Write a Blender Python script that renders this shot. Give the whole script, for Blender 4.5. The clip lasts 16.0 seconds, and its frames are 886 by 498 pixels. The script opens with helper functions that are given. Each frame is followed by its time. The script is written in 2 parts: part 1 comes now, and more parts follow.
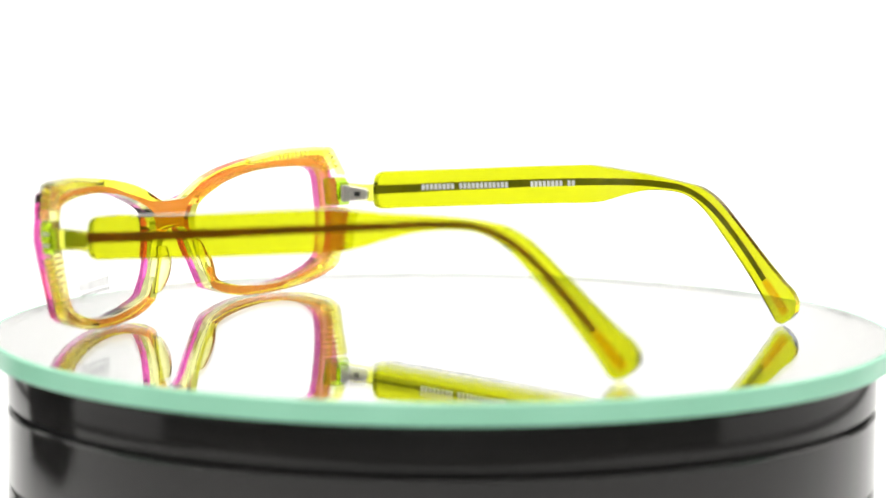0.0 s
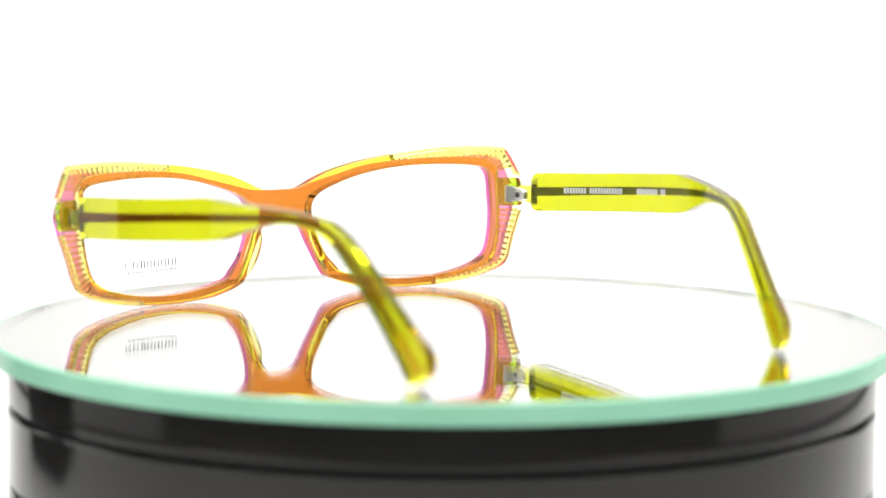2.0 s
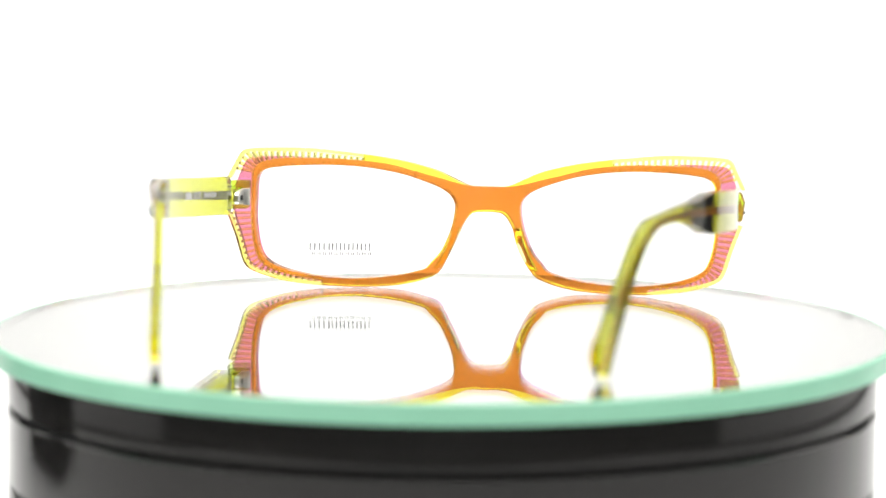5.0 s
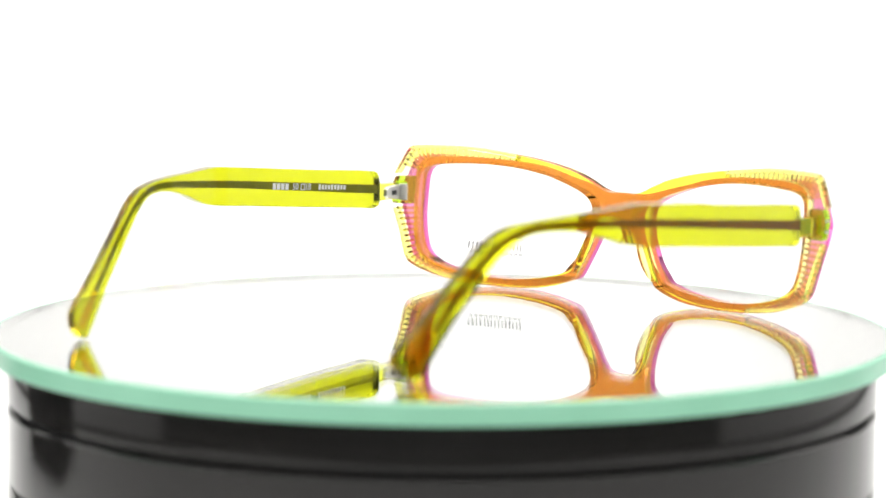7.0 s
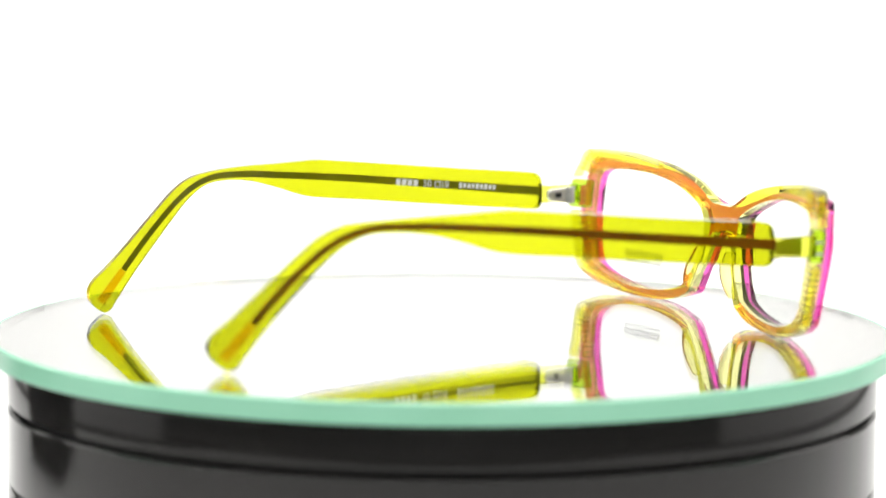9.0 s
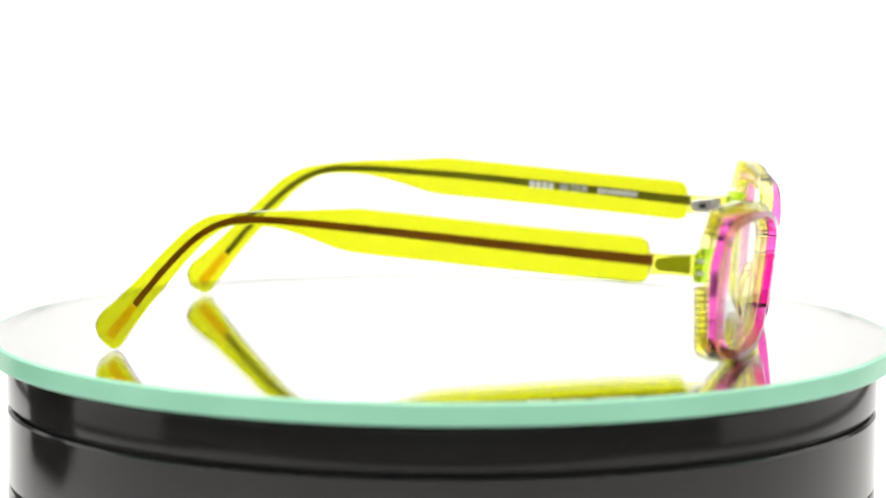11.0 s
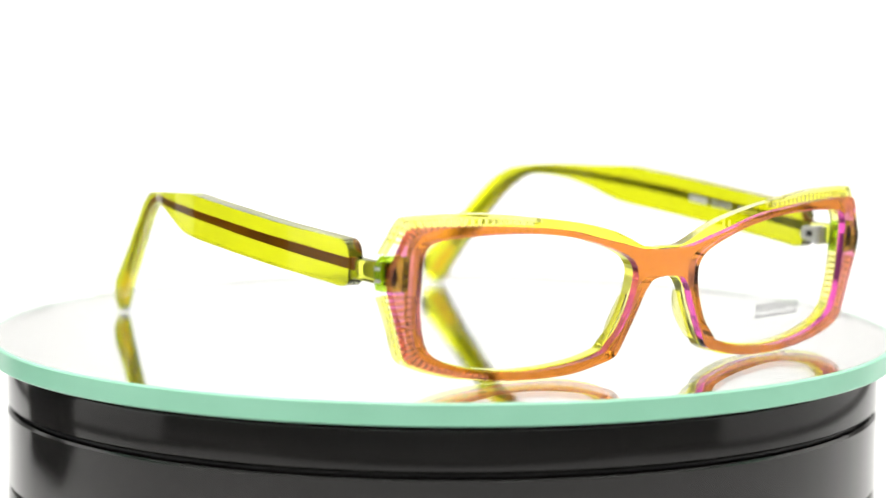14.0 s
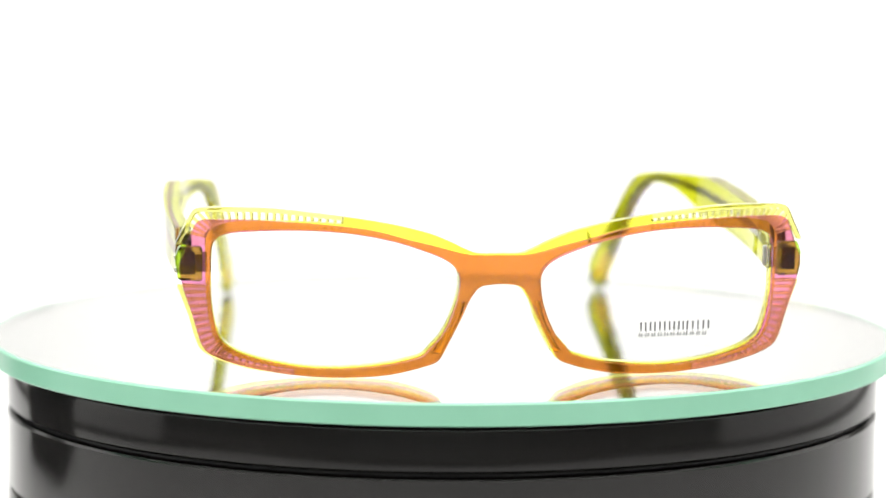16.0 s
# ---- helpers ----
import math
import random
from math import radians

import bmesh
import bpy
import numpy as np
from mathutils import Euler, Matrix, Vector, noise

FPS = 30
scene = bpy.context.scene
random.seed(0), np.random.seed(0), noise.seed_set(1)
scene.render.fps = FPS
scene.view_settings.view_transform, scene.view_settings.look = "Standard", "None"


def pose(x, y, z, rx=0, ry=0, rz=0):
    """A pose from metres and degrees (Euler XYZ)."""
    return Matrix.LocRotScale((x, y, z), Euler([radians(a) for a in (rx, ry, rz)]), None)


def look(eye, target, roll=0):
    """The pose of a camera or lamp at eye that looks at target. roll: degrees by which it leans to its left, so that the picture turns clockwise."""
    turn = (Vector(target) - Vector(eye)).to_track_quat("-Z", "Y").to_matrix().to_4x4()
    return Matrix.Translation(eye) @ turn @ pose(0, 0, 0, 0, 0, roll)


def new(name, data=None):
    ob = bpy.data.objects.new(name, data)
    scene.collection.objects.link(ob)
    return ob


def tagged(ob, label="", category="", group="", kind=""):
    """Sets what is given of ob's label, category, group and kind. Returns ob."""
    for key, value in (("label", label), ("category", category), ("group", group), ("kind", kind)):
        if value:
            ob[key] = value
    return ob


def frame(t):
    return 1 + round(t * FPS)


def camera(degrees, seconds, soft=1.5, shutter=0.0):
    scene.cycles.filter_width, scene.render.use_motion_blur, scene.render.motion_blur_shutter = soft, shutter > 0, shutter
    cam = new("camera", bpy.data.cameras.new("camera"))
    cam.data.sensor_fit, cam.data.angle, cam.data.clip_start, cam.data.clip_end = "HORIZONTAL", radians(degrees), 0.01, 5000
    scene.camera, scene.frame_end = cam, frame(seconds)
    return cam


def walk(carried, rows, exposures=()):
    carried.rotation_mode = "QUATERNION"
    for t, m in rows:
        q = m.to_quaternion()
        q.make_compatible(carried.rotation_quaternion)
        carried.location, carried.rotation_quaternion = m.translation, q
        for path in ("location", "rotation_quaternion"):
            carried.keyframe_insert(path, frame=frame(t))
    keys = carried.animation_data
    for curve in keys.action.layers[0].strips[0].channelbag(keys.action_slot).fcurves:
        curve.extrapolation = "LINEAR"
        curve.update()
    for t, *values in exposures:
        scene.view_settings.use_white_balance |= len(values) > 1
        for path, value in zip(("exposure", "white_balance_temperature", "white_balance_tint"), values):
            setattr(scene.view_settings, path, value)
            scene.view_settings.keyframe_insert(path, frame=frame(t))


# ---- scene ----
import functools

cam = camera(17.13, 16.0, soft=1.5, shutter=0.3)
EYE = pose(0, -0.7424, 0.1066, 90 - 6.627, 0, 0) @ pose(0, 0, 0, 0, 0, 0.382)
cam.data.dof.use_dof = True
cam.data.dof.aperture_fstop = 10.0  # the focus follows the bridge of the spectacles, set where they are built
walk(cam, [(0, EYE), (16.0, EYE)], exposures=[(0, 0.0), (16.0, 0.0)])

scene.cycles.max_bounces = 40
scene.cycles.transmission_bounces = 40
scene.cycles.transparent_max_bounces = 40

# ---- world and lamps: a small photo table with a white paper sweep ----
world = bpy.data.worlds.new("world")
scene.world = world
world.use_nodes = True
world.node_tree.nodes["Background"].inputs["Color"].default_value = (1.0, 1.0, 1.0, 1)
world.node_tree.nodes["Background"].inputs["Strength"].default_value = 0.3


def softbox(name, eye, target, sx, sy, watts, color=(1, 0.985, 0.96)):
    lamp = bpy.data.lights.new(name, "AREA")
    lamp.shape, lamp.size, lamp.size_y, lamp.energy, lamp.color = "RECTANGLE", sx, sy, watts, color
    ob = new(name, lamp)
    ob.matrix_world = look(eye, target)
    return ob


softbox("tent_roof_light", (0, 0.1, 1.18), (0, 0.1, 0), 1.25, 1.35, 24.5)
# unseen fill lamp, added to lift the dark edges in the acetate
softbox("room_fill_light", (0, -1.3, 1.95), (0, -1.3, 0), 0.6, 0.6, 4)
softbox("led_lamp_a", (-0.42, -0.95, 0.95), (0, 0, 0.0), 0.09, 0.09, 3.4)
softbox("led_lamp_b", (0.38, -1.0, 1.0), (0, 0, 0.0), 0.09, 0.09, 3.4)


# ---- materials ----
def material(name):
    m = bpy.data.materials.new(name)
    m.use_nodes = True
    nt = m.node_tree
    nt.nodes.clear()
    out = nt.nodes.new("ShaderNodeOutputMaterial")
    return m, nt, out


def node(nt, kind, **values):
    n = nt.nodes.new(kind)
    for key, value in values.items():
        n.inputs[key.replace("_", " ")].default_value = value
    return n


def mottled(nt, a, b, scale, detail=4.0):
    """Two colours mixed by noise in object space."""
    co = nt.nodes.new("ShaderNodeTexCoord")
    no = node(nt, "ShaderNodeTexNoise", Scale=scale, Detail=detail)
    ramp = nt.nodes.new("ShaderNodeValToRGB")
    ramp.color_ramp.elements[0].position, ramp.color_ramp.elements[1].position = 0.35, 0.65
    ramp.color_ramp.elements[0].color, ramp.color_ramp.elements[1].color = (*a, 1), (*b, 1)
    nt.links.new(co.outputs["Object"], no.inputs["Vector"])
    nt.links.new(no.outputs["Fac"], ramp.inputs["Fac"])
    return ramp.outputs["Color"], no.outputs["Fac"]


def bumped(nt, bsdf, scale, strength, distance=0.0002):
    co = nt.nodes.new("ShaderNodeTexCoord")
    no = node(nt, "ShaderNodeTexNoise", Scale=scale, Detail=5.0)
    bu = node(nt, "ShaderNodeBump", Strength=strength, Distance=distance)
    nt.links.new(co.outputs["Object"], no.inputs["Vector"])
    nt.links.new(no.outputs["Fac"], bu.inputs["Height"])
    nt.links.new(bu.outputs["Normal"], bsdf.inputs["Normal"])


def solid(name, a, b, rough, metal=0.0, scale=60.0, bump=0.0, spec=0.5):
    m, nt, out = material(name)
    p = node(nt, "ShaderNodeBsdfPrincipled", Roughness=rough, Metallic=metal)
    p.inputs["Specular IOR Level"].default_value = spec
    col, fac = mottled(nt, a, b, scale)
    nt.links.new(col, p.inputs["Base Color"])
    if bump:
        bumped(nt, p, scale * 6, bump)
    nt.links.new(p.outputs["BSDF"], out.inputs["Surface"])
    return m


def tinted_sheet(name, a, b, rough=0.03, gloss=1.0, scale=90.0):
    """Clear tinted acetate in thin laminated sheets: light passes straight and takes the tint at each face."""
    m, nt, out = material(name)
    tr = nt.nodes.new("ShaderNodeBsdfTransparent")
    col, fac = mottled(nt, a, b, scale)
    nt.links.new(col, tr.inputs["Color"])
    gl = node(nt, "ShaderNodeBsdfGlossy", Roughness=rough)
    lw = node(nt, "ShaderNodeLayerWeight", Blend=0.5)
    po = nt.nodes.new("ShaderNodeMath")
    po.operation = "POWER"
    po.inputs[1].default_value = 5.0
    mul = nt.nodes.new("ShaderNodeMath")
    mul.operation = "MULTIPLY_ADD"
    mul.inputs[1].default_value = 0.96 * gloss
    mul.inputs[2].default_value = 0.04 * gloss
    bu = node(nt, "ShaderNodeBump", Strength=0.12, Distance=0.0002)
    no = node(nt, "ShaderNodeTexNoise", Scale=220.0, Detail=2.0)
    co = nt.nodes.new("ShaderNodeTexCoord")
    nt.links.new(co.outputs["Object"], no.inputs["Vector"])
    nt.links.new(no.outputs["Fac"], bu.inputs["Height"])
    nt.links.new(bu.outputs["Normal"], gl.inputs["Normal"])
    nt.links.new(lw.outputs["Facing"], po.inputs[0])
    nt.links.new(po.outputs["Value"], mul.inputs[0])
    mix = nt.nodes.new("ShaderNodeMixShader")
    nt.links.new(mul.outputs["Value"], mix.inputs["Fac"])
    nt.links.new(tr.outputs["BSDF"], mix.inputs[1])
    nt.links.new(gl.outputs["BSDF"], mix.inputs[2])
    nt.links.new(mix.outputs["Shader"], out.inputs["Surface"])
    return m


def refracting(name, a, b, rough=0.0, ior=1.49, scale=60.0):
    m, nt, out = material(name)
    p = node(nt, "ShaderNodeBsdfPrincipled", Roughness=rough, IOR=ior)
    p.inputs["Transmission Weight"].default_value = 1.0
    col, fac = mottled(nt, a, b, scale)
    nt.links.new(col, p.inputs["Base Color"])
    nt.links.new(p.outputs["BSDF"], out.inputs["Surface"])
    return m


PAPER = solid("white_paper", (0.86, 0.86, 0.855), (0.88, 0.88, 0.875), 0.85, scale=9.0, bump=0.05)
LAMINATE = solid("dark_laminate", (0.035, 0.034, 0.033), (0.05, 0.048, 0.046), 0.45, scale=12.0)
PAINT = solid("wall_paint", (0.74, 0.74, 0.73), (0.78, 0.78, 0.77), 0.8, scale=3.0)
CARPET = solid("grey_floor", (0.16, 0.16, 0.16), (0.2, 0.2, 0.2), 0.9, scale=8.0)
BLACK = solid("black_gloss_plastic", (0.008, 0.0075, 0.007), (0.013, 0.0122, 0.0115), 0.12, scale=25.0, bump=0.02, spec=0.46)
BOX_BLACK = solid("matt_black_plastic", (0.012, 0.012, 0.012), (0.02, 0.02, 0.02), 0.6, scale=30.0)
BLACK_MATT = solid("black_gap", (0.002, 0.002, 0.002), (0.004, 0.004, 0.004), 0.5)
RIM = solid("ground_glass_edge", (0.30, 0.66, 0.46), (0.33, 0.70, 0.50), 0.25, scale=40.0, bump=0.03)
GLASS = refracting("clear_float_glass", (0.985, 1.0, 0.99), (0.985, 1.0, 0.99), ior=1.5)
SILVER = solid("mirror_silver", (0.96, 0.965, 0.96), (0.97, 0.97, 0.965), 0.0, metal=1.0)
PINK = refracting("pink_acetate", (0.67, 0.225, 0.43), (0.70, 0.25, 0.47), ior=1.27)
YELLOW = refracting("lime_acetate", (0.93, 0.91, 0.38), (0.95, 0.93, 0.44), rough=0.08, ior=1.16)
YELLOW_THIN = refracting("thin_lime_acetate", (0.905, 0.88, 0.065), (0.905, 0.895, 0.085), ior=1.2)
PINK_EDGE = refracting("pink_acetate_edge", (0.82, 0.10, 0.47), (0.86, 0.14, 0.53), rough=0.08, ior=1.18)
RIDGE = refracting("lime_ridge_acetate", (0.94, 0.91, 0.26), (0.95, 0.93, 0.32), ior=1.25)
RIM_LIME = refracting("lime_rim_acetate", (0.95, 0.94, 0.28), (0.96, 0.95, 0.34), ior=1.2)
YELLOW_PALE = refracting("pale_lime_acetate", (0.97, 0.97, 0.74), (0.98, 0.98, 0.80), ior=1.18)
LIME = refracting("lime_temple_acetate", (0.585, 0.61, 0.012), (0.56, 0.595, 0.010), ior=1.36)
LIME_NECK = refracting("lime_neck_acetate", (0.82, 0.85, 0.10), (0.79, 0.83, 0.09), ior=1.22)
GREEN = refracting("green_end_acetate", (0.50, 0.78, 0.05), (0.54, 0.81, 0.07), ior=1.2)
CORE = solid("brown_core", (0.31, 0.085, 0.08), (0.37, 0.105, 0.095), 0.35, scale=200.0)
CORE_IN = solid("grey_core", (0.26, 0.24, 0.20), (0.31, 0.29, 0.25), 0.4, scale=200.0)
AMBER = tinted_sheet("amber_core_end", (0.96, 0.72, 0.12), (0.97, 0.77, 0.16), gloss=0.0)
STEEL = solid("hinge_steel", (0.80, 0.79, 0.76), (0.87, 0.86, 0.83), 0.4, metal=1.0, scale=300.0)
DARK = solid("dark_screw", (0.02, 0.02, 0.02), (0.04, 0.04, 0.035), 0.4, scale=300.0)
LENS = tinted_sheet("clear_demo_lens", (0.992, 0.994, 0.992), (0.992, 0.994, 0.992), rough=0.0, gloss=0.5)
LENS_EDGE = tinted_sheet("lens_edge", (0.97, 0.98, 0.97), (0.98, 0.985, 0.98), gloss=0.0)
INK = solid("grey_ink", (0.13, 0.13, 0.14), (0.18, 0.18, 0.19), 0.6)
WHITE_INK = solid("white_ink", (0.85, 0.85, 0.83), (0.9, 0.9, 0.88), 0.6)

MM = 0.001


# ---- mesh helpers ----
def mesh_of(name, bm, mat, smooth=False):
    bmesh.ops.remove_doubles(bm, verts=bm.verts[:], dist=1e-7)
    bmesh.ops.recalc_face_normals(bm, faces=bm.faces)
    if bm.calc_volume(signed=True) < 0:
        bmesh.ops.reverse_faces(bm, faces=bm.faces[:])
    me = bpy.data.meshes.new(name)
    bm.to_mesh(me)
    bm.free()
    me.materials.append(mat)
    if smooth:
        for p in me.polygons:
            p.use_smooth = True
    return me


def part(name, bm, mat, parent=None, label="", smooth=False):
    ob = new(name, mesh_of(name, bm, mat, smooth))
    ob.parent = parent
    if label:
        tagged(ob, label=label)
    return ob


def bevel(ob, width, segments=2):
    mod = ob.modifiers.new("bevel", "BEVEL")
    mod.width, mod.segments, mod.limit_method, mod.angle_limit = width, segments, "ANGLE", radians(32)
    mod.harden_normals = True
    for p in ob.data.polygons:
        p.use_smooth = True
    ob.data.set_sharp_from_angle(angle=radians(50))
    return ob


def spline(points, step, closed=False):
    """Centripetal curve through points, at about even steps."""
    p = [Vector(q) for q in points]
    n = len(p)
    out = []
    for i in range(n if closed else n - 1):
        if closed:
            a, b, c, d = p[i - 1], p[i], p[(i + 1) % n], p[(i + 2) % n]
        else:
            a, b, c, d = p[max(i - 1, 0)], p[i], p[i + 1], p[min(i + 2, n - 1)]
        span = (c - b).length
        ta = 0.5 * (c - a) * min(1.0, 2 * span / max((c - a).length, 1e-9))
        tb = 0.5 * (d - b) * min(1.0, 2 * span / max((d - b).length, 1e-9))
        k = max(1, int(round(span / step)))
        for j in range(k):
            s = j / k
            out.append(b * (2 * s**3 - 3 * s**2 + 1) + ta * (s**3 - 2 * s**2 + s) + c * (3 * s**2 - 2 * s**3) + tb * (s**3 - s**2))
    if not closed:
        out.append(p[-1])
    return out


def plate(loops, place, lo, hi, strip=0.0):
    """A plate with holes: loops of 2D points (mm), filled and given thickness from lo to hi; place(u, v, w) gives metres."""
    bm = bmesh.new()
    for loop in loops:
        vs = [bm.verts.new((q[0], q[1], 0)) for q in loop]
        for i in range(len(vs)):
            bm.edges.new((vs[i - 1], vs[i]))
    bmesh.ops.triangle_fill(bm, use_beauty=True, use_dissolve=False, edges=bm.edges[:])
    if strip:
        us = [q[0] for loop in loops for q in loop]
        u = min(us) + strip
        while u < max(us) - 0.3:
            bmesh.ops.bisect_plane(bm, geom=bm.verts[:] + bm.edges[:] + bm.faces[:], dist=1e-5, plane_co=(u + 0.0137, 0, 0), plane_no=(1, 0, 0))
            u += strip
    ext = bmesh.ops.extrude_face_region(bm, geom=bm.faces[:])
    top = {v for v in ext["geom"] if isinstance(v, bmesh.types.BMVert)}
    for v in bm.verts:
        v.co = place(v.co.x, v.co.y, hi if v in top else lo)
    return bm


def lathe(profile, segments=160, closed=True):
    """Turn a profile of (radius, height) in metres round z."""
    bm = bmesh.new()
    rings = []
    for r, z in profile:
        rings.append([bm.verts.new((r * math.cos(2 * math.pi * k / segments), r * math.sin(2 * math.pi * k / segments), z)) for k in range(segments)])
    pairs = list(zip(rings, rings[1:])) + ([(rings[-1], rings[0])] if closed else [])
    for a, b in pairs:
        for k in range(segments):
            bm.faces.new((a[k - 1], a[k], b[k], b[k - 1]))
    return bm


def box(cx, cy, cz, sx, sy, sz, m=None):
    bm = bmesh.new()
    bmesh.ops.create_cube(bm, size=1.0, matrix=(m or Matrix()) @ Matrix.Translation((cx, cy, cz)) @ Matrix.Diagonal((sx, sy, sz, 1)))
    return bm


# ---- structure: room, table and paper sweep ----
def build_room():
    w, h, low, t = 2.4, 2.0, -0.85, 0.1
    tagged(part("floor", box(0, 0, low - t / 2, 2 * w, 2 * w, t), CARPET), label="plain grey studio floor", kind="structure")
    tagged(part("ceiling", box(0, 0, h + t / 2, 2 * w, 2 * w, t), PAINT), label="plain pale grey ceiling", kind="structure")
    for name, x, y, sx, sy in (("wall_north", 0, w, 2 * w, t), ("wall_south", 0, -w, 2 * w, t), ("wall_east", w, 0, t, 2 * w - t), ("wall_west", -w, 0, t, 2 * w - t)):
        tagged(part(name, box(x, y, (h + low) / 2, sx, sy, h - low), PAINT), label="plain pale grey studio wall", kind="structure")


TABLE_Z = -0.062


def build_sweep():
    """White paper that lies on the table and curves up behind it."""
    bm = bmesh.new()
    half, t = 0.42, 0.0012
    prof = [(-0.42, TABLE_Z)] + [(0.55 + 0.35 * math.sin(a), TABLE_Z + 0.35 * (1 - math.cos(a))) for a in [radians(90 * k / 16) for k in range(17)]] + [(0.90, 1.5)]
    rows = []
    for i, (y, z) in enumerate(prof):
        rows.append([bm.verts.new((x, y, z)) for x in (-half, half)])
    for a, b in zip(rows, rows[1:]):
        bm.faces.new((a[0], a[1], b[1], b[0]))
    bmesh.ops.recalc_face_normals(bm, faces=bm.faces)
    bmesh.ops.solidify(bm, geom=bm.faces[:], thickness=t)
    ob = part("backdrop", bm, PAPER, smooth=True)
    tagged(ob, label="seamless white paper sweep behind the turntable", kind="structure")
    for name, x in (("tent_side_west", -0.66), ("tent_side_east", 0.66)):
        side = part(name, box(x, 0.2, TABLE_Z - 0.003 + 0.6, 0.004, 0.9, 1.2), PAPER)
        tagged(side, label="white fabric side of the light tent", kind="structure")
    back = part("tent_back", box(0, 0.915, TABLE_Z + 0.6, 1.32, 0.004, 1.2), PAPER)
    tagged(back, label="white fabric back of the light tent", kind="structure")
    tb = new("photo_table")
    tagged(tb, label="dark grey table under the white paper sweep", category="table")
    part("tabletop", box(0, 0.02, TABLE_Z - 0.016, 1.7, 1.28, 0.025), LAMINATE, tb)
    for x in (-0.78, 0.78):
        for y in (-0.55, 0.58):
            part("leg", box(x, y, (TABLE_Z - 0.0285 - 0.85) / 2, 0.05, 0.05, 0.85 + TABLE_Z - 0.0285), LAMINATE, tb)


build_room()
build_sweep()


def build_dark_box():
    """A plain black box added on the sweep, out of view, for the dark patch mirrored in the base."""
    case = new("dark_box")
    tagged(case, label="unseen black box on the white paper, stand-in for a dark reflection", category="case")
    z = TABLE_Z + 0.0015
    bevel(part("body", box(-0.27, 0.045, z + 0.06, 0.075, 0.09, 0.12), BOX_BLACK, case), 0.008, 3)
    bevel(part("lid", box(-0.27, 0.045, z + 0.1355, 0.079, 0.094, 0.03), BOX_BLACK, case), 0.008, 3)


build_dark_box()

# ---- turntable ----
BASE_R, DISC_R, DISC_T = 0.1099, 0.1145, 0.0052


def build_turntable():
    base = new("turntable")
    tagged(base, label="glossy black plastic round turntable base with a groove", category="turntable")
    top = -DISC_T - 0.0012
    g = -0.0167
    upper = part("upper_ring", lathe([(0.02, top), (BASE_R - 0.0012, top), (BASE_R - 0.0003, top - 0.0004), (BASE_R, top - 0.0012), (BASE_R, g + 0.0008), (BASE_R - 0.0006, g + 0.0003), (0.02, g + 0.0003)]), BLACK, base, smooth=True)
    part("groove", lathe([(0.02, g + 0.0002), (BASE_R - 0.0016, g + 0.0002), (BASE_R - 0.0016, g - 0.0009), (0.02, g - 0.0009)]), BLACK_MATT, base, smooth=True)
    g2 = -0.0365
    body = part("middle_ring", lathe([(0.02, g - 0.001), (BASE_R - 0.0006, g - 0.001), (BASE_R, g - 0.0016), (BASE_R, g2 + 0.0006), (BASE_R - 0.0005, g2 + 0.0002), (0.02, g2 + 0.0002)]), BLACK, base, smooth=True)
    foot = part("lower_body", lathe([(0.02, g2), (BASE_R - 0.0005, g2), (BASE_R, g2 - 0.0006), (BASE_R, TABLE_Z + 0.002), (BASE_R - 0.002, TABLE_Z + 0.0003), (0.02, TABLE_Z + 0.0003)]), BLACK, base, smooth=True)
    for ob in (upper, body, foot):
        ob.data.set_sharp_from_angle(angle=radians(40))
    part("spindle", lathe([(0.0, -DISC_T - 0.0002), (0.03, -DISC_T - 0.0002), (0.03, top + 0.0001), (0.0, top + 0.0001)], 48, False), BLACK_MATT, base)
    return base


def build_mirror():
    disc = new("mirror_disc")
    tagged(disc, label="round glass mirror disc with a pale green edge", category="mirror")
    slab = part("glass", lathe([(0.0, 0.0), (DISC_R - 0.0012, 0.0), (DISC_R - 0.0012, -DISC_T + 0.0005), (0.0, -DISC_T + 0.0005)], 192, False), GLASS, disc, "clear glass top of the mirror")
    part("silvering", lathe([(0.0, -DISC_T + 0.0004), (DISC_R - 0.0012, -DISC_T + 0.0004), (DISC_R - 0.0012, -DISC_T), (0.0, -DISC_T)], 192, False), SILVER, disc, "silvered back of the mirror")
    rim = part("edge", lathe([(DISC_R - 0.0011, 0.0), (DISC_R - 0.0004, 0.0), (DISC_R, -0.0004), (DISC_R, -DISC_T + 0.0004), (DISC_R - 0.0004, -DISC_T), (DISC_R - 0.0011, -DISC_T)], 192), RIM, disc, "pale green ground glass edge", smooth=True)
    rim.data.set_sharp_from_angle(angle=radians(30))
    return disc


turntable = build_turntable()
mirror_disc = build_mirror()

# ---- spectacles (millimetres; x across, y to the back, z up, the front faces -y) ----
PINK_HALF = [(0, 29.0), (5, 29.0), (9, 29.6), (14.6, 31.1), (21, 32.7), (27.7, 34.5), (34.4, 35.5), (48, 36.5), (57.8, 36.9), (66.6, 36.7), (68.4, 35.6), (70.7, 29.7), (72.0, 26.3), (71.3, 21.7), (69, 14.5), (67.1, 8.2), (65.7, 6.2), (61.8, 4.3), (55.1, 2.6), (45.7, 1.2), (36, 0.8), (27, 1.2), (21, 2.3), (14.8, 4.1), (13.4, 5.3), (11, 10), (8.8, 14.6), (6.9, 18.9), (5.2, 21.4), (3.6, 22.2), (0, 22.5)]
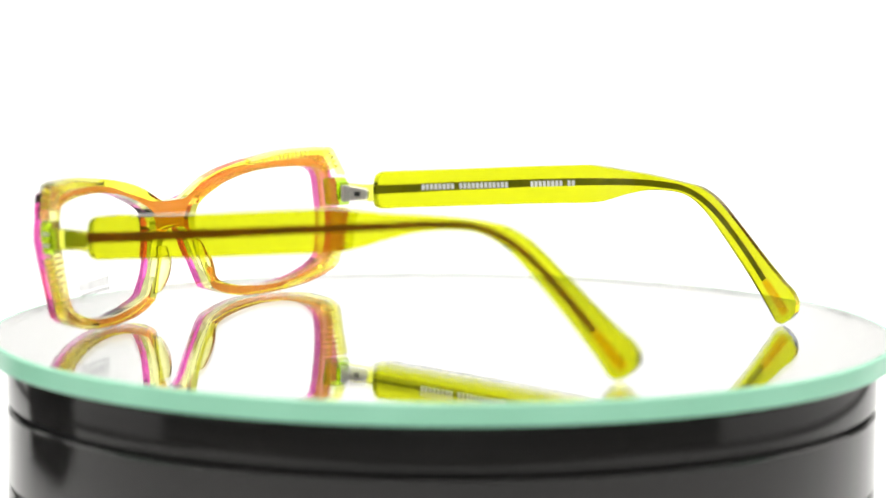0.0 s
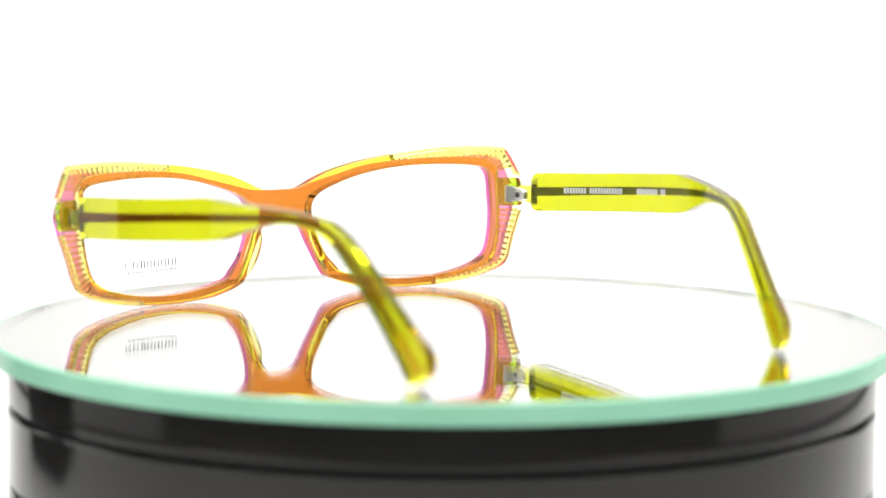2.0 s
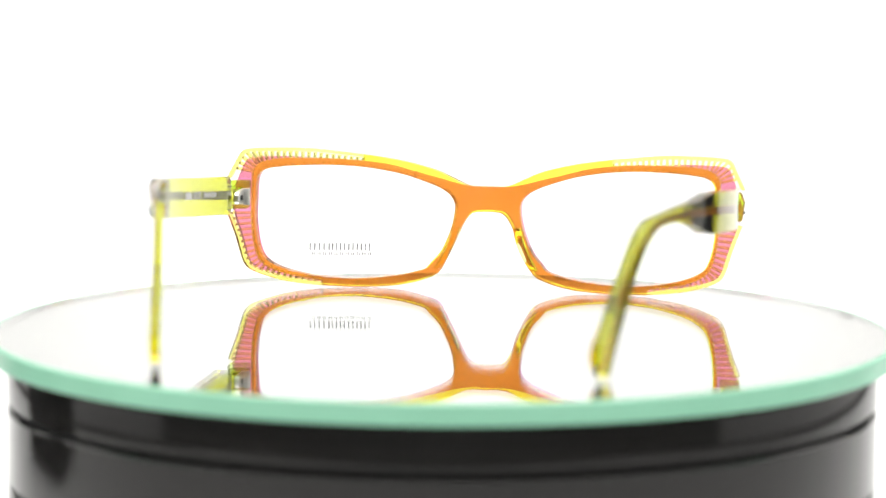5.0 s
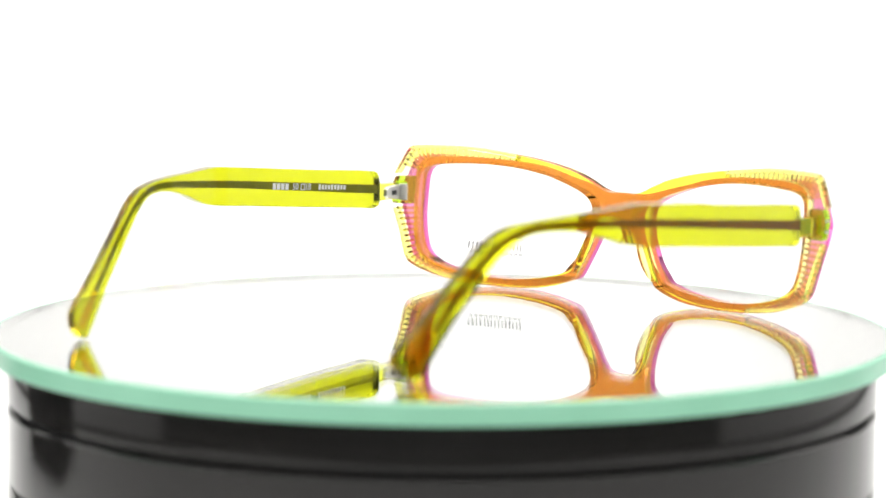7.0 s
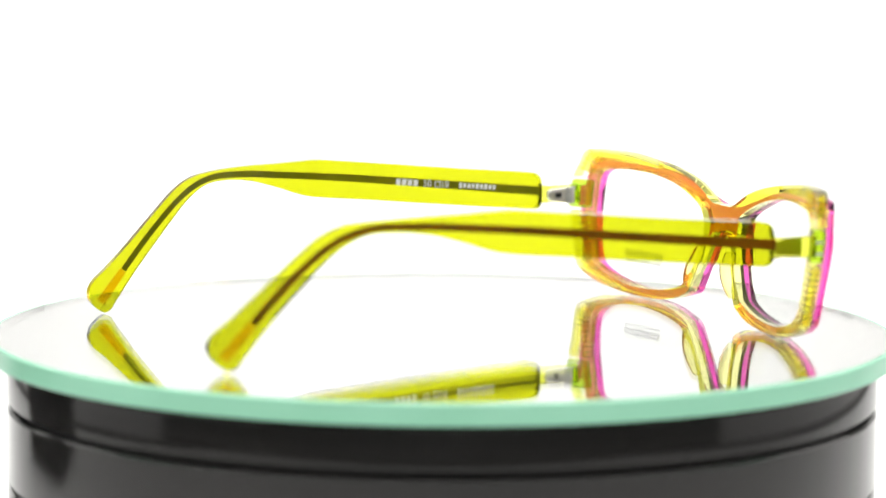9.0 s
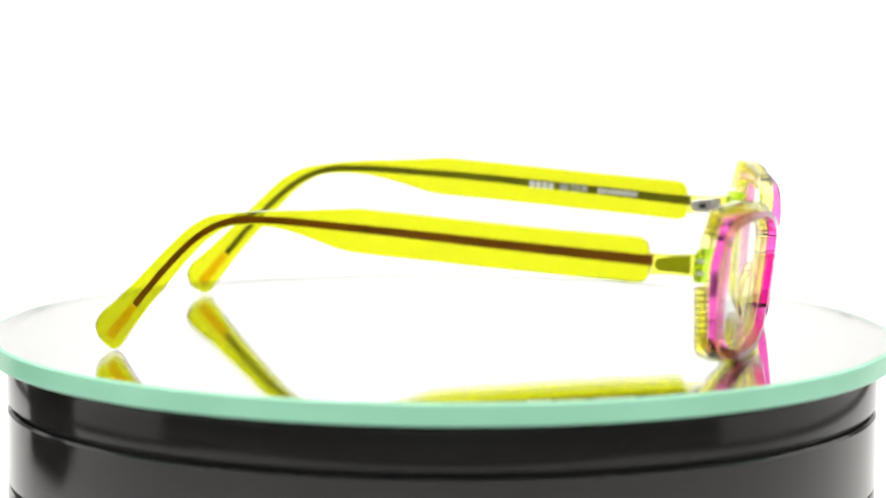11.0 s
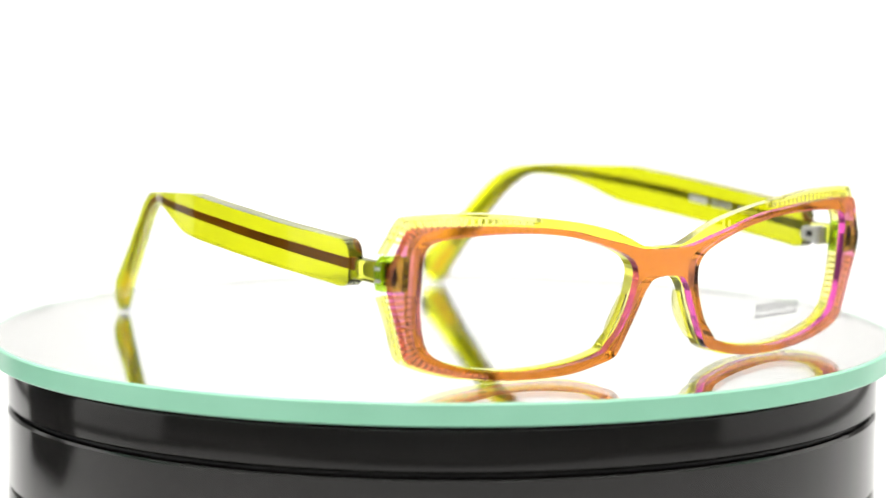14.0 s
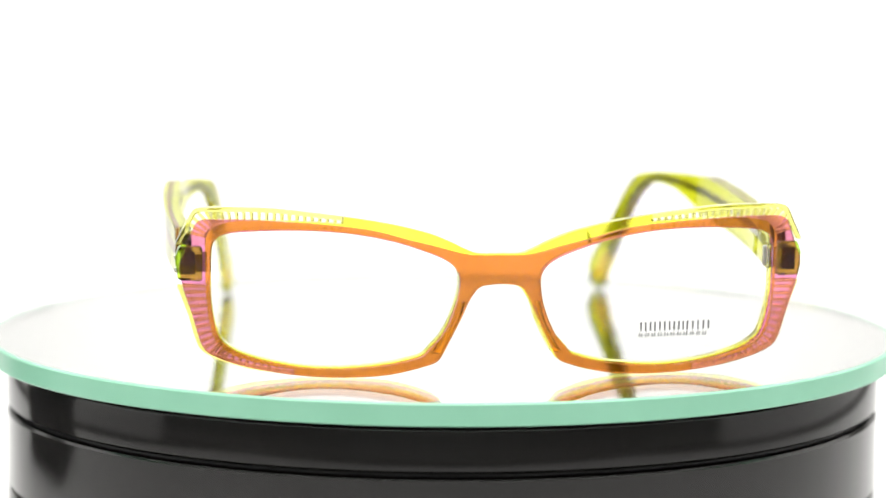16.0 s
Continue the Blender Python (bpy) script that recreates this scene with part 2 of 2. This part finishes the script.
LENS_HOLE = [(9.2, 23.3), (9.8, 25.4), (11.4, 27.2), (14.7, 29), (22.5, 31.7), (28, 33), (34.4, 34), (41, 34.5), (48, 34.6), (55.2, 34.3), (61.2, 33.7), (63.8, 32.5), (64.8, 30.2), (65, 25), (65, 19.5), (64.4, 14.5), (63.3, 10.4), (61.9, 8.2), (58.8, 6.2), (53.7, 4.5), (45.5, 3.0), (36, 2.6), (25, 3.7), (17.4, 5.7), (15.6, 7.6), (13, 10.6), (11, 14.8), (9.7, 18.9)]
# outline of the lime layer: brow line, step in to the cut band, end piece, step out again near the nose
LIME_TOP = [(0, 29.3), (5, 29.36), (8, 30.45), (10.3, 31.59), (15.3, 33.7), (22, 35.5), (28.3, 36.7), (35.2, 37.7)]
LIME_MID_A = [(35.4, 36.0), (42, 36.4), (50, 36.6), (58, 36.5), (63.4, 35.5), (65.6, 33.3), (66.0, 30.8)]
LIME_MID_B = [(65.9, 21.2), (65.3, 14.4), (64.2, 9.8), (62.6, 7.3), (59.4, 5.3), (53.9, 3.7), (46.2, 2.4)]
LIME_LOW = [(46.0, 0.9), (35.8, 0.6), (26, 1.1), (20, 2.2), (14.9, 4.0), (13.2, 5.3), (10.9, 9.9), (8.6, 14.5), (6.7, 18.8), (5.0, 21.2), (3.4, 22), (0, 22.2)]
OUT_A = [(35.4, 37.75), (42, 38.5), (50, 39.3), (58, 39.5), (66, 39.3), (68.7, 38.6), (70.8, 34.9), (72.8, 30.8)]
OUT_B = [(72.4, 21.2), (69.9, 14.5), (67.9, 8), (66.2, 5.7), (62, 3.8), (55, 2.0), (46.2, 0.9)]
FRONT_Y = -83.6


def wrap(x):
    return FRONT_Y + 8.4 * (x / 63.0) ** 2


def front_place(u, v, w):
    return Vector((u * MM, (wrap(u) - 0.11 * (v - 20.0) + w) * MM, v * MM))


def both(half):
    """A closed outline from its half on x > 0 (from the top of the bridge round to its underside)."""
    return half + [Vector((-q[0], q[1])) for q in reversed(half[1:-1])]


def mirror_loop(loop):
    return [Vector((-q[0], q[1])) for q in reversed(loop)]


def resample(path, step):
    out, left = [], 0.0
    for a, b in zip(path, path[1:]):
        d = (b - a).length
        while left <= d:
            out.append((a + (b - a) * (left / d), (b - a).normalized()))
            left += step
        left -= d
    return out


def nearest(path, q):
    return min(path, key=lambda p: (p - q).length)


def edged(ob, mat):
    """Put the look of light through the sheet edge on into the walls' colour: pink deeper, lime paler."""
    ob.data.materials.append(mat)
    for p in ob.data.polygons:
        if abs(p.normal.y) < 0.6:
            p.material_index = 1
    return ob


def build_front(glasses):
    hole = spline(LENS_HOLE, 0.8, True)
    holes = [hole, mirror_loop(hole)]
    pink = part("front_layer", plate([both(spline(PINK_HALF, 0.8))] + holes, front_place, -0.3, 1.9, 3.0), PINK, glasses, "clear pink acetate face of the frame")
    bevel(edged(pink, PINK_EDGE), 0.0005, 3)
    bridge = front_place(0, 25.0, 2.0)
    pink.data.transform(Matrix.Translation(-bridge))
    pink.location = bridge
    cam.data.dof.focus_object = pink
    half = spline(LIME_TOP, 0.8) + spline(LIME_MID_A, 0.8) + spline(LIME_MID_B, 0.8) + spline(LIME_LOW, 0.8)
    middle = Vector((37.0, 19.0))
    rear = [q + Vector((-0.12, 0.2)) + (middle - q).normalized() * 0.15 for q in hole]
    holes = [rear, mirror_loop(rear)]
    back = part("back_layer", plate([both(half)] + holes, front_place, 1.95, 4.8, 3.0), YELLOW_THIN, glasses, "clear lime acetate back of the frame")
    bevel(edged(back, YELLOW), 0.0006, 3)
    for side in (1, -1):
        for inner, outer in ((LIME_MID_A, OUT_A), (LIME_MID_B, OUT_B)):
            si, so = spline(inner, 0.6), spline(outer, 0.6)
            loop = so + si[::-1]
            loop = [Vector((side * q[0], q[1])) for q in loop]
            part("cut_band", plate([loop], front_place, 1.95, 2.35), YELLOW_PALE, back, "thin lime band under the cut ridges")
            fine = spline(inner, 0.1)
            rim = [q + (nearest(fine, q) - q) * min(0.6, 1.05 / max((nearest(fine, q) - q).length, 0.01)) for q in so]
            rim_loop = [Vector((side * q.x, q.y)) for q in so + rim[::-1]]
            bevel(part("outer_rim", plate([rim_loop], front_place, 2.4, 4.8), RIM_LIME, back, "smooth lime rim outside the cut ridges"), 0.0004, 2)
            for q, d in resample(rim, 1.7)[:-1]:
                r = nearest(fine, q)
                if (q - r).length < 0.25:
                    continue
                n = (q - r).normalized()
                w = Vector((-n.y, n.x)) * 0.38
                a, b = r + n * 0.02, q - n * 0.02
                quad = [a - w * 0.8, a + w * 0.8, b + w, b - w]
                quad = [Vector((side * e.x, e.y)) for e in quad]
                bevel(part("ridge", plate([quad], front_place, 2.4, 4.7), RIDGE, back), 0.00022, 2)
        # notches where the cuts run out at the rim of the lens
        run = [q for q in hole if q.x > 36.0 and (q.y > 31.0 or q.y < 21.0) and not (q.y < 20.0 and q.x < 45.0)]
        edge = [q for q, d in resample(run, 1.7)]
        for q in edge:
            out = (q - Vector((46.0, 19.0))).normalized()
            if 21.0 < q.y < 31.0:
                continue
            w = Vector((-out.y, out.x)) * 0.36
            a, b = q + out * 0.2, q + out * 0.85
            quad = [Vector((side * e.x, e.y)) for e in (a - w, a + w, b + w * 0.8, b - w * 0.8)]
            bevel(part("notch_ridge", plate([quad], front_place, 4.82, 5.25), RIDGE, back), 0.00018, 2)
    return hole


def build_nose_pads(glasses):
    for side in (1, -1):
        path = spline([(8.6, 18.0), (9.6, 14.4), (11.6, 9.9), (13.8, 6.0)], 0.8)
        bm = bmesh.new()
        rows = []
        n = len(path) - 1
        for i, q in enumerate(path):
            s = i / n
            deep = 3.2 * math.sin(math.pi * min(1, 0.12 + 0.88 * s)) ** 0.6 + 0.3
            ring = []
            for k in range(8):
                a = math.pi * k / 7
                ring.append(bm.verts.new(front_place(side * (q[0] + 1.15 * math.cos(a) - 0.35 * math.sin(a)), q[1], 4.65 + deep * math.sin(a))))
            rows.append(ring)
        for a, b in zip(rows, rows[1:]):
            for k in range(8):
                bm.faces.new((a[k - 1], a[k], b[k], b[k - 1]))
        bm.faces.new(rows[0])
        bm.faces.new(rows[-1])
        part("nose_pad", bm, YELLOW, glasses, "clear lime acetate nose pad", smooth=True)


def build_lenses(glasses, hole):
    c = Vector((37.0, 19.0))
    for side in (1, -1):
        loop = [Vector((side * q[0], q[1])) for q in hole]
        loop = [p + (Vector((side * c.x, c.y)) - p).normalized() * 0.05 for p in loop]
        lens = part("lens", plate([loop], front_place, 2.05, 3.3, 3.0), LENS, glasses, "clear demo lens")
        edged(lens, LENS_EDGE)
        if side == 1:
            # maker's mark on the lens: two rows of plain bars
            def bar(x, z, w, h):
                part("print_bar", plate([[Vector((x, z)), Vector((x + w, z)), Vector((x + w, z + h)), Vector((x, z + h))]], front_place, 1.98, 2.03), INK, lens)
            x = 33.1
            for wd in (2.0, 2.0, 2.1, 2.0, 1.9, 0.9, 2.3, 2.3):
                bar(x + wd * 0.15, 10.5, 0.36, 2.05)
                if wd > 1.5:
                    bar(x + wd * 0.7, 10.5, 0.36, 2.05)
                x += wd + 0.28
            x = 33.1
            for k in range(11):
                bar(x, 9.05, 0.26, 0.95)
                bar(x + 0.6, 9.05, 0.26, 0.95)
                x += 1.56


TEMPLE = [(-57.6, 25.5), (-57.5, 29.6), (-56.9, 31.0), (-55.6, 32.0), (-54.0, 32.2), (-33.4, 33.6), (-11.8, 35.3), (6.0, 36.6), (10.5, 36.8), (22.6, 35.9), (33.1, 35.2), (42.2, 34.5), (47.6, 33.8), (52.3, 31.7), (55.8, 29.0), (61.6, 23.5), (67.8, 17.3), (73.2, 12.2), (76.5, 9.4), (78.1, 6.7), (77.6, 3.9), (75.6, 1.8), (73.6, 0.7), (72.0, 1.2), (70.9, 2.6), (68.4, 6.1), (63.5, 12.5), (58.5, 18.3), (53.5, 23.7), (48.5, 28.3), (43.5, 31.1), (38.3, 31.8), (30.4, 31.3), (22.5, 29.6), (14.5, 27.2), (9.0, 26.4), (-4.9, 25.4), (-26.4, 23.7), (-48.3, 22.0), (-54.4, 21.5), (-56.2, 21.8), (-57.4, 22.9)]
CORE_LINE = [(-58.4, 26.7), (-48.2, 27.4), (-33.5, 28.7), (-19, 29.9), (-4.8, 31.1), (9.3, 32.1), (22.5, 32.8), (33, 33.1), (40.9, 32.9), (47.3, 31.0), (53.5, 27.0), (61, 19.7), (67.9, 11.6)]
CORE_TAIL = [(68.0, 11.5), (71.5, 7.2), (74.6, 3.4)]


@functools.lru_cache(maxsize=None)
def reach(y):
    """How far a temple's outer face stands from the middle, along its length."""
    ys = np.linspace(y - 9, y + 9, 13)
    return float(np.mean(np.interp(ys, [-90, -70, -57, -35, -15, 0, 10, 20, 31, 45, 60, 70, 90], [70.8, 71.5, 72.2, 73.6, 73.5, 72.7, 71.6, 69.9, 66.4, 60.8, 56.6, 54.6, 49.6])))


def arm_place(u, v, w, side):
    """A point of an arm: u along it, v up, w in from its outer face; arms thin out towards the tip, and one stands slightly higher."""
    thin = float(np.interp(u, [-60, 5, 45, 90], [1.0, 1.0, 0.60, 0.66]))
    lift = float(np.interp(u, [-70, -50, 28, 62, 90], [0.3, 0.7, 0.9, 0.0, 0.0])) + (0.35 * math.exp(-(((u - 18.0) / 28.0) ** 2)) + 1.1 * math.exp(-(((u - 40.0) / 15.0) ** 2)) if side > 0 else 0.1)
    lift *= float(np.interp(u, [50, 74], [1, 0]))
    back = side * 0.8 * float(np.interp(u, [15, 42], [0, 1]))
    return Vector((side * (reach(u) - w * thin) * MM, (u + back) * MM, (v + lift) * MM))


def ribbon(line, width, lo, hi, side):
    pts = spline(line, 1.2)
    n = len(pts) - 1
    up, dn = [], []
    for i, q in enumerate(pts):
        d = (pts[min(i + 1, n)] - pts[max(i - 1, 0)]).normalized()
        nrm = Vector((-d.y, d.x)) * width(i / n) / 2
        up.append(q + nrm)
        dn.append(q - nrm)
    return plate([up + dn[::-1]], lambda u, v, w: arm_place(u, v, w, side), lo, hi)


def build_temple(glasses, side):
    def place(u, v, w):
        return arm_place(u, v, w, side)
    shape = spline(TEMPLE, 1.0, True)
    temple = bevel(part("temple", plate([shape], place, 0, 3.9, 2.5), LIME, glasses, "clear lime acetate temple arm curving down to its tip"), 0.0013, 4)
    neck = [Vector(q) for q in ((-57.7, 28.5), (-57.7, 23.3), (-60.5, 23.6), (-69.6, 23.3), (-69.6, 28.6), (-60.5, 28.2))]
    bevel(part("neck", plate([neck], place, 0.2, 3.7), LIME_NECK, temple, "narrow lime neck of the arm"), 0.0004)
    part("core", ribbon(CORE_LINE, lambda s: 2.5 - 0.9 * min(1, s * 1.3), 1.0, 1.7, side), CORE, temple, "brown flat core wire inside the arm")
    part("core_back", ribbon(CORE_LINE, lambda s: 2.4 - 0.9 * min(1, s * 1.3), 1.75, 2.0, side), CORE_IN, temple, "grey inner face of the core wire")
    part("core_tail", ribbon(CORE_TAIL, lambda s: 2.0 + 0.6 * s, 1.2, 1.9, side), AMBER, temple, "amber end of the core")
    return temple


def build_hinge(glasses, side):
    def at(x, y, z, sx, sy, sz):
        return box(side * x * MM, y * MM, z * MM, sx * MM, sy * MM, sz * MM)
    shape = [Vector((side * x, z)) for x, z in ((66.6, 30.4), (71.8, 30.4), (72.9, 27.6), (72.2, 22.4), (66.6, 22.4))]
    end = bevel(part("end_piece", plate([shape], front_place, 1.95, 5.6), GREEN, glasses, "green acetate end piece"), 0.0006)
    for z in (24.8, 27.6):
        part("rivet", at(72.75, -69.4, z, 0.4, 1.9, 0.75), STEEL, end)
    leaf = [(-66.8, 28.3), (-63.4, 28.3), (-59.4, 27.9), (-58.6, 27.2), (-58.6, 25.3), (-59.4, 24.6), (-63.4, 24.2), (-66.8, 24.2)]
    bm = plate([[Vector(q) for q in leaf]], lambda u, v, w: Vector((side * w * MM, u * MM, v * MM)), 66.6, 68.0)
    hinge = bevel(part("hinge", bm, STEEL, glasses, "silver steel hinge"), 0.0003)
    bm = bmesh.new()
    bmesh.ops.create_cone(bm, cap_ends=True, segments=20, radius1=1.2 * MM, radius2=1.2 * MM, depth=4.6 * MM, matrix=Matrix.Translation((side * 66.2 * MM, -65.4 * MM, 26.25 * MM)))
    part("barrel", bm, STEEL, hinge, smooth=False)
    part("screw", at(66.5, -61.8, 26.25, 0.3, 1.7, 1.3), DARK, hinge)


def text_mesh(word, size):
    cu = bpy.data.curves.new("text", "FONT")
    cu.body, cu.size, cu.extrude = word, size, 0.00003
    ob = new("text", cu)
    bpy.context.view_layer.update()
    me = bpy.data.meshes.new_from_object(ob.evaluated_get(bpy.context.evaluated_depsgraph_get()))
    bpy.data.objects.remove(ob)
    return me


def build_arm_print(temple):
    """White print on the inner face of the arm: size numbers between plain bars."""
    slope = math.atan2(4.4, 60.0)

    def spot(y, dz=0.0):
        z = 28.8 + (y + 33.5) * math.tan(slope) + dz
        return y, arm_place(y, z, 0, 1).z / MM
    def bar(y, w, h):
        yy, z = spot(y + w / 2)
        m = Matrix.Translation(((reach(yy) - 4.0) * MM, yy * MM, z * MM)) @ Matrix.Rotation(slope, 4, "X")
        part("print_bar", box(0, 0, 0, 0.08 * MM, w * MM, h * MM, m), WHITE_INK, temple)
    y = -14.0
    for k in range(4):
        bar(y - 1.1 - k * 1.75, 1.25, 1.7)
    for word, yy in (("50", -23.0), ("18", -28.2)):
        me = text_mesh(word, 2.5 * MM)
        me.materials.append(WHITE_INK)
        ob = new("size_number", me)
        ob.parent = temple
        y0, z0 = spot(yy + 1.0, -0.9)
        # seen from the inside, the words run towards the front
        ob.matrix_local = Matrix.Translation(((reach(y0) - 4.0) * MM, y0 * MM, z0 * MM)) @ Matrix(((0, 0, -1, 0), (-1, 0, 0, 0), (0, 1, 0, 0), (0, 0, 0, 1)))
        tagged(ob, label="white size number")
    for dz in (-0.75, 0.75):
        yy, z = spot(-26.3, dz)
        part("size_box", box((reach(yy) - 4.0) * MM, yy * MM, z * MM, 0.08 * MM, 1.7 * MM, 0.25 * MM), WHITE_INK, temple)
    for dy in (-0.75, 0.75):
        yy, z = spot(-26.3 + dy)
        part("size_box", box((reach(yy) - 4.0) * MM, yy * MM, z * MM, 0.08 * MM, 0.25 * MM, 1.3 * MM), WHITE_INK, temple)
    for k in range(9):
        bar(-33.6 - k * 1.25, 0.85, 1.5 if k in (0, 4, 6) else 1.2)


def build_maker_print(temple):
    """Two rows of plain white bars on the inner face of the other arm."""
    slope = math.atan2(4.4, 60.0)
    for start, count in ((-42.0, 21), (-8.0, 11)):
        for k in range(count):
            if k == 8:
                continue
            y = start + k * 1.3
            z = arm_place(y, 28.8 + (y + 33.5) * math.tan(slope), 0, -1).z / MM
            m = Matrix.Translation((-(reach(y) - 4.0) * MM, y * MM, z * MM)) @ Matrix.Rotation(slope, 4, "X")
            part("print_bar", box(0, 0, 0, 0.08 * MM, 0.9 * MM, 1.5 * MM, m), WHITE_INK, temple)


def build_glasses():
    glasses = new("eyeglasses")
    tagged(glasses, label="lime and pink clear acetate eyeglasses standing open on the mirror", category="eyeglasses")
    hole = build_front(glasses)
    build_nose_pads(glasses)
    build_lenses(glasses, hole)
    for side in (1, -1):
        temple = build_temple(glasses, side)
        build_hinge(glasses, side)
        if side == 1:
            build_arm_print(temple)
        else:
            build_maker_print(temple)
    return glasses


eyeglasses = build_glasses()

# turn of the table, degrees at each second
TURN = [242.08, 227.34, 212.70, 198.22, 183.89, 169.56, 155.20, 140.74, 126.13, 111.39, 96.58, 81.76, 66.93, 52.05, 37.19, 22.40, 7.61]


def motions():
    rest = pose(0.002, 0, -0.0004, 0, 0, 0)
    walk(mirror_disc, [(t, pose(0, 0, 0, 0, 0, a)) for t, a in enumerate(TURN)])
    walk(eyeglasses, [(t, pose(0, 0, 0, 0, 0, a) @ rest) for t, a in enumerate(TURN)])


motions()
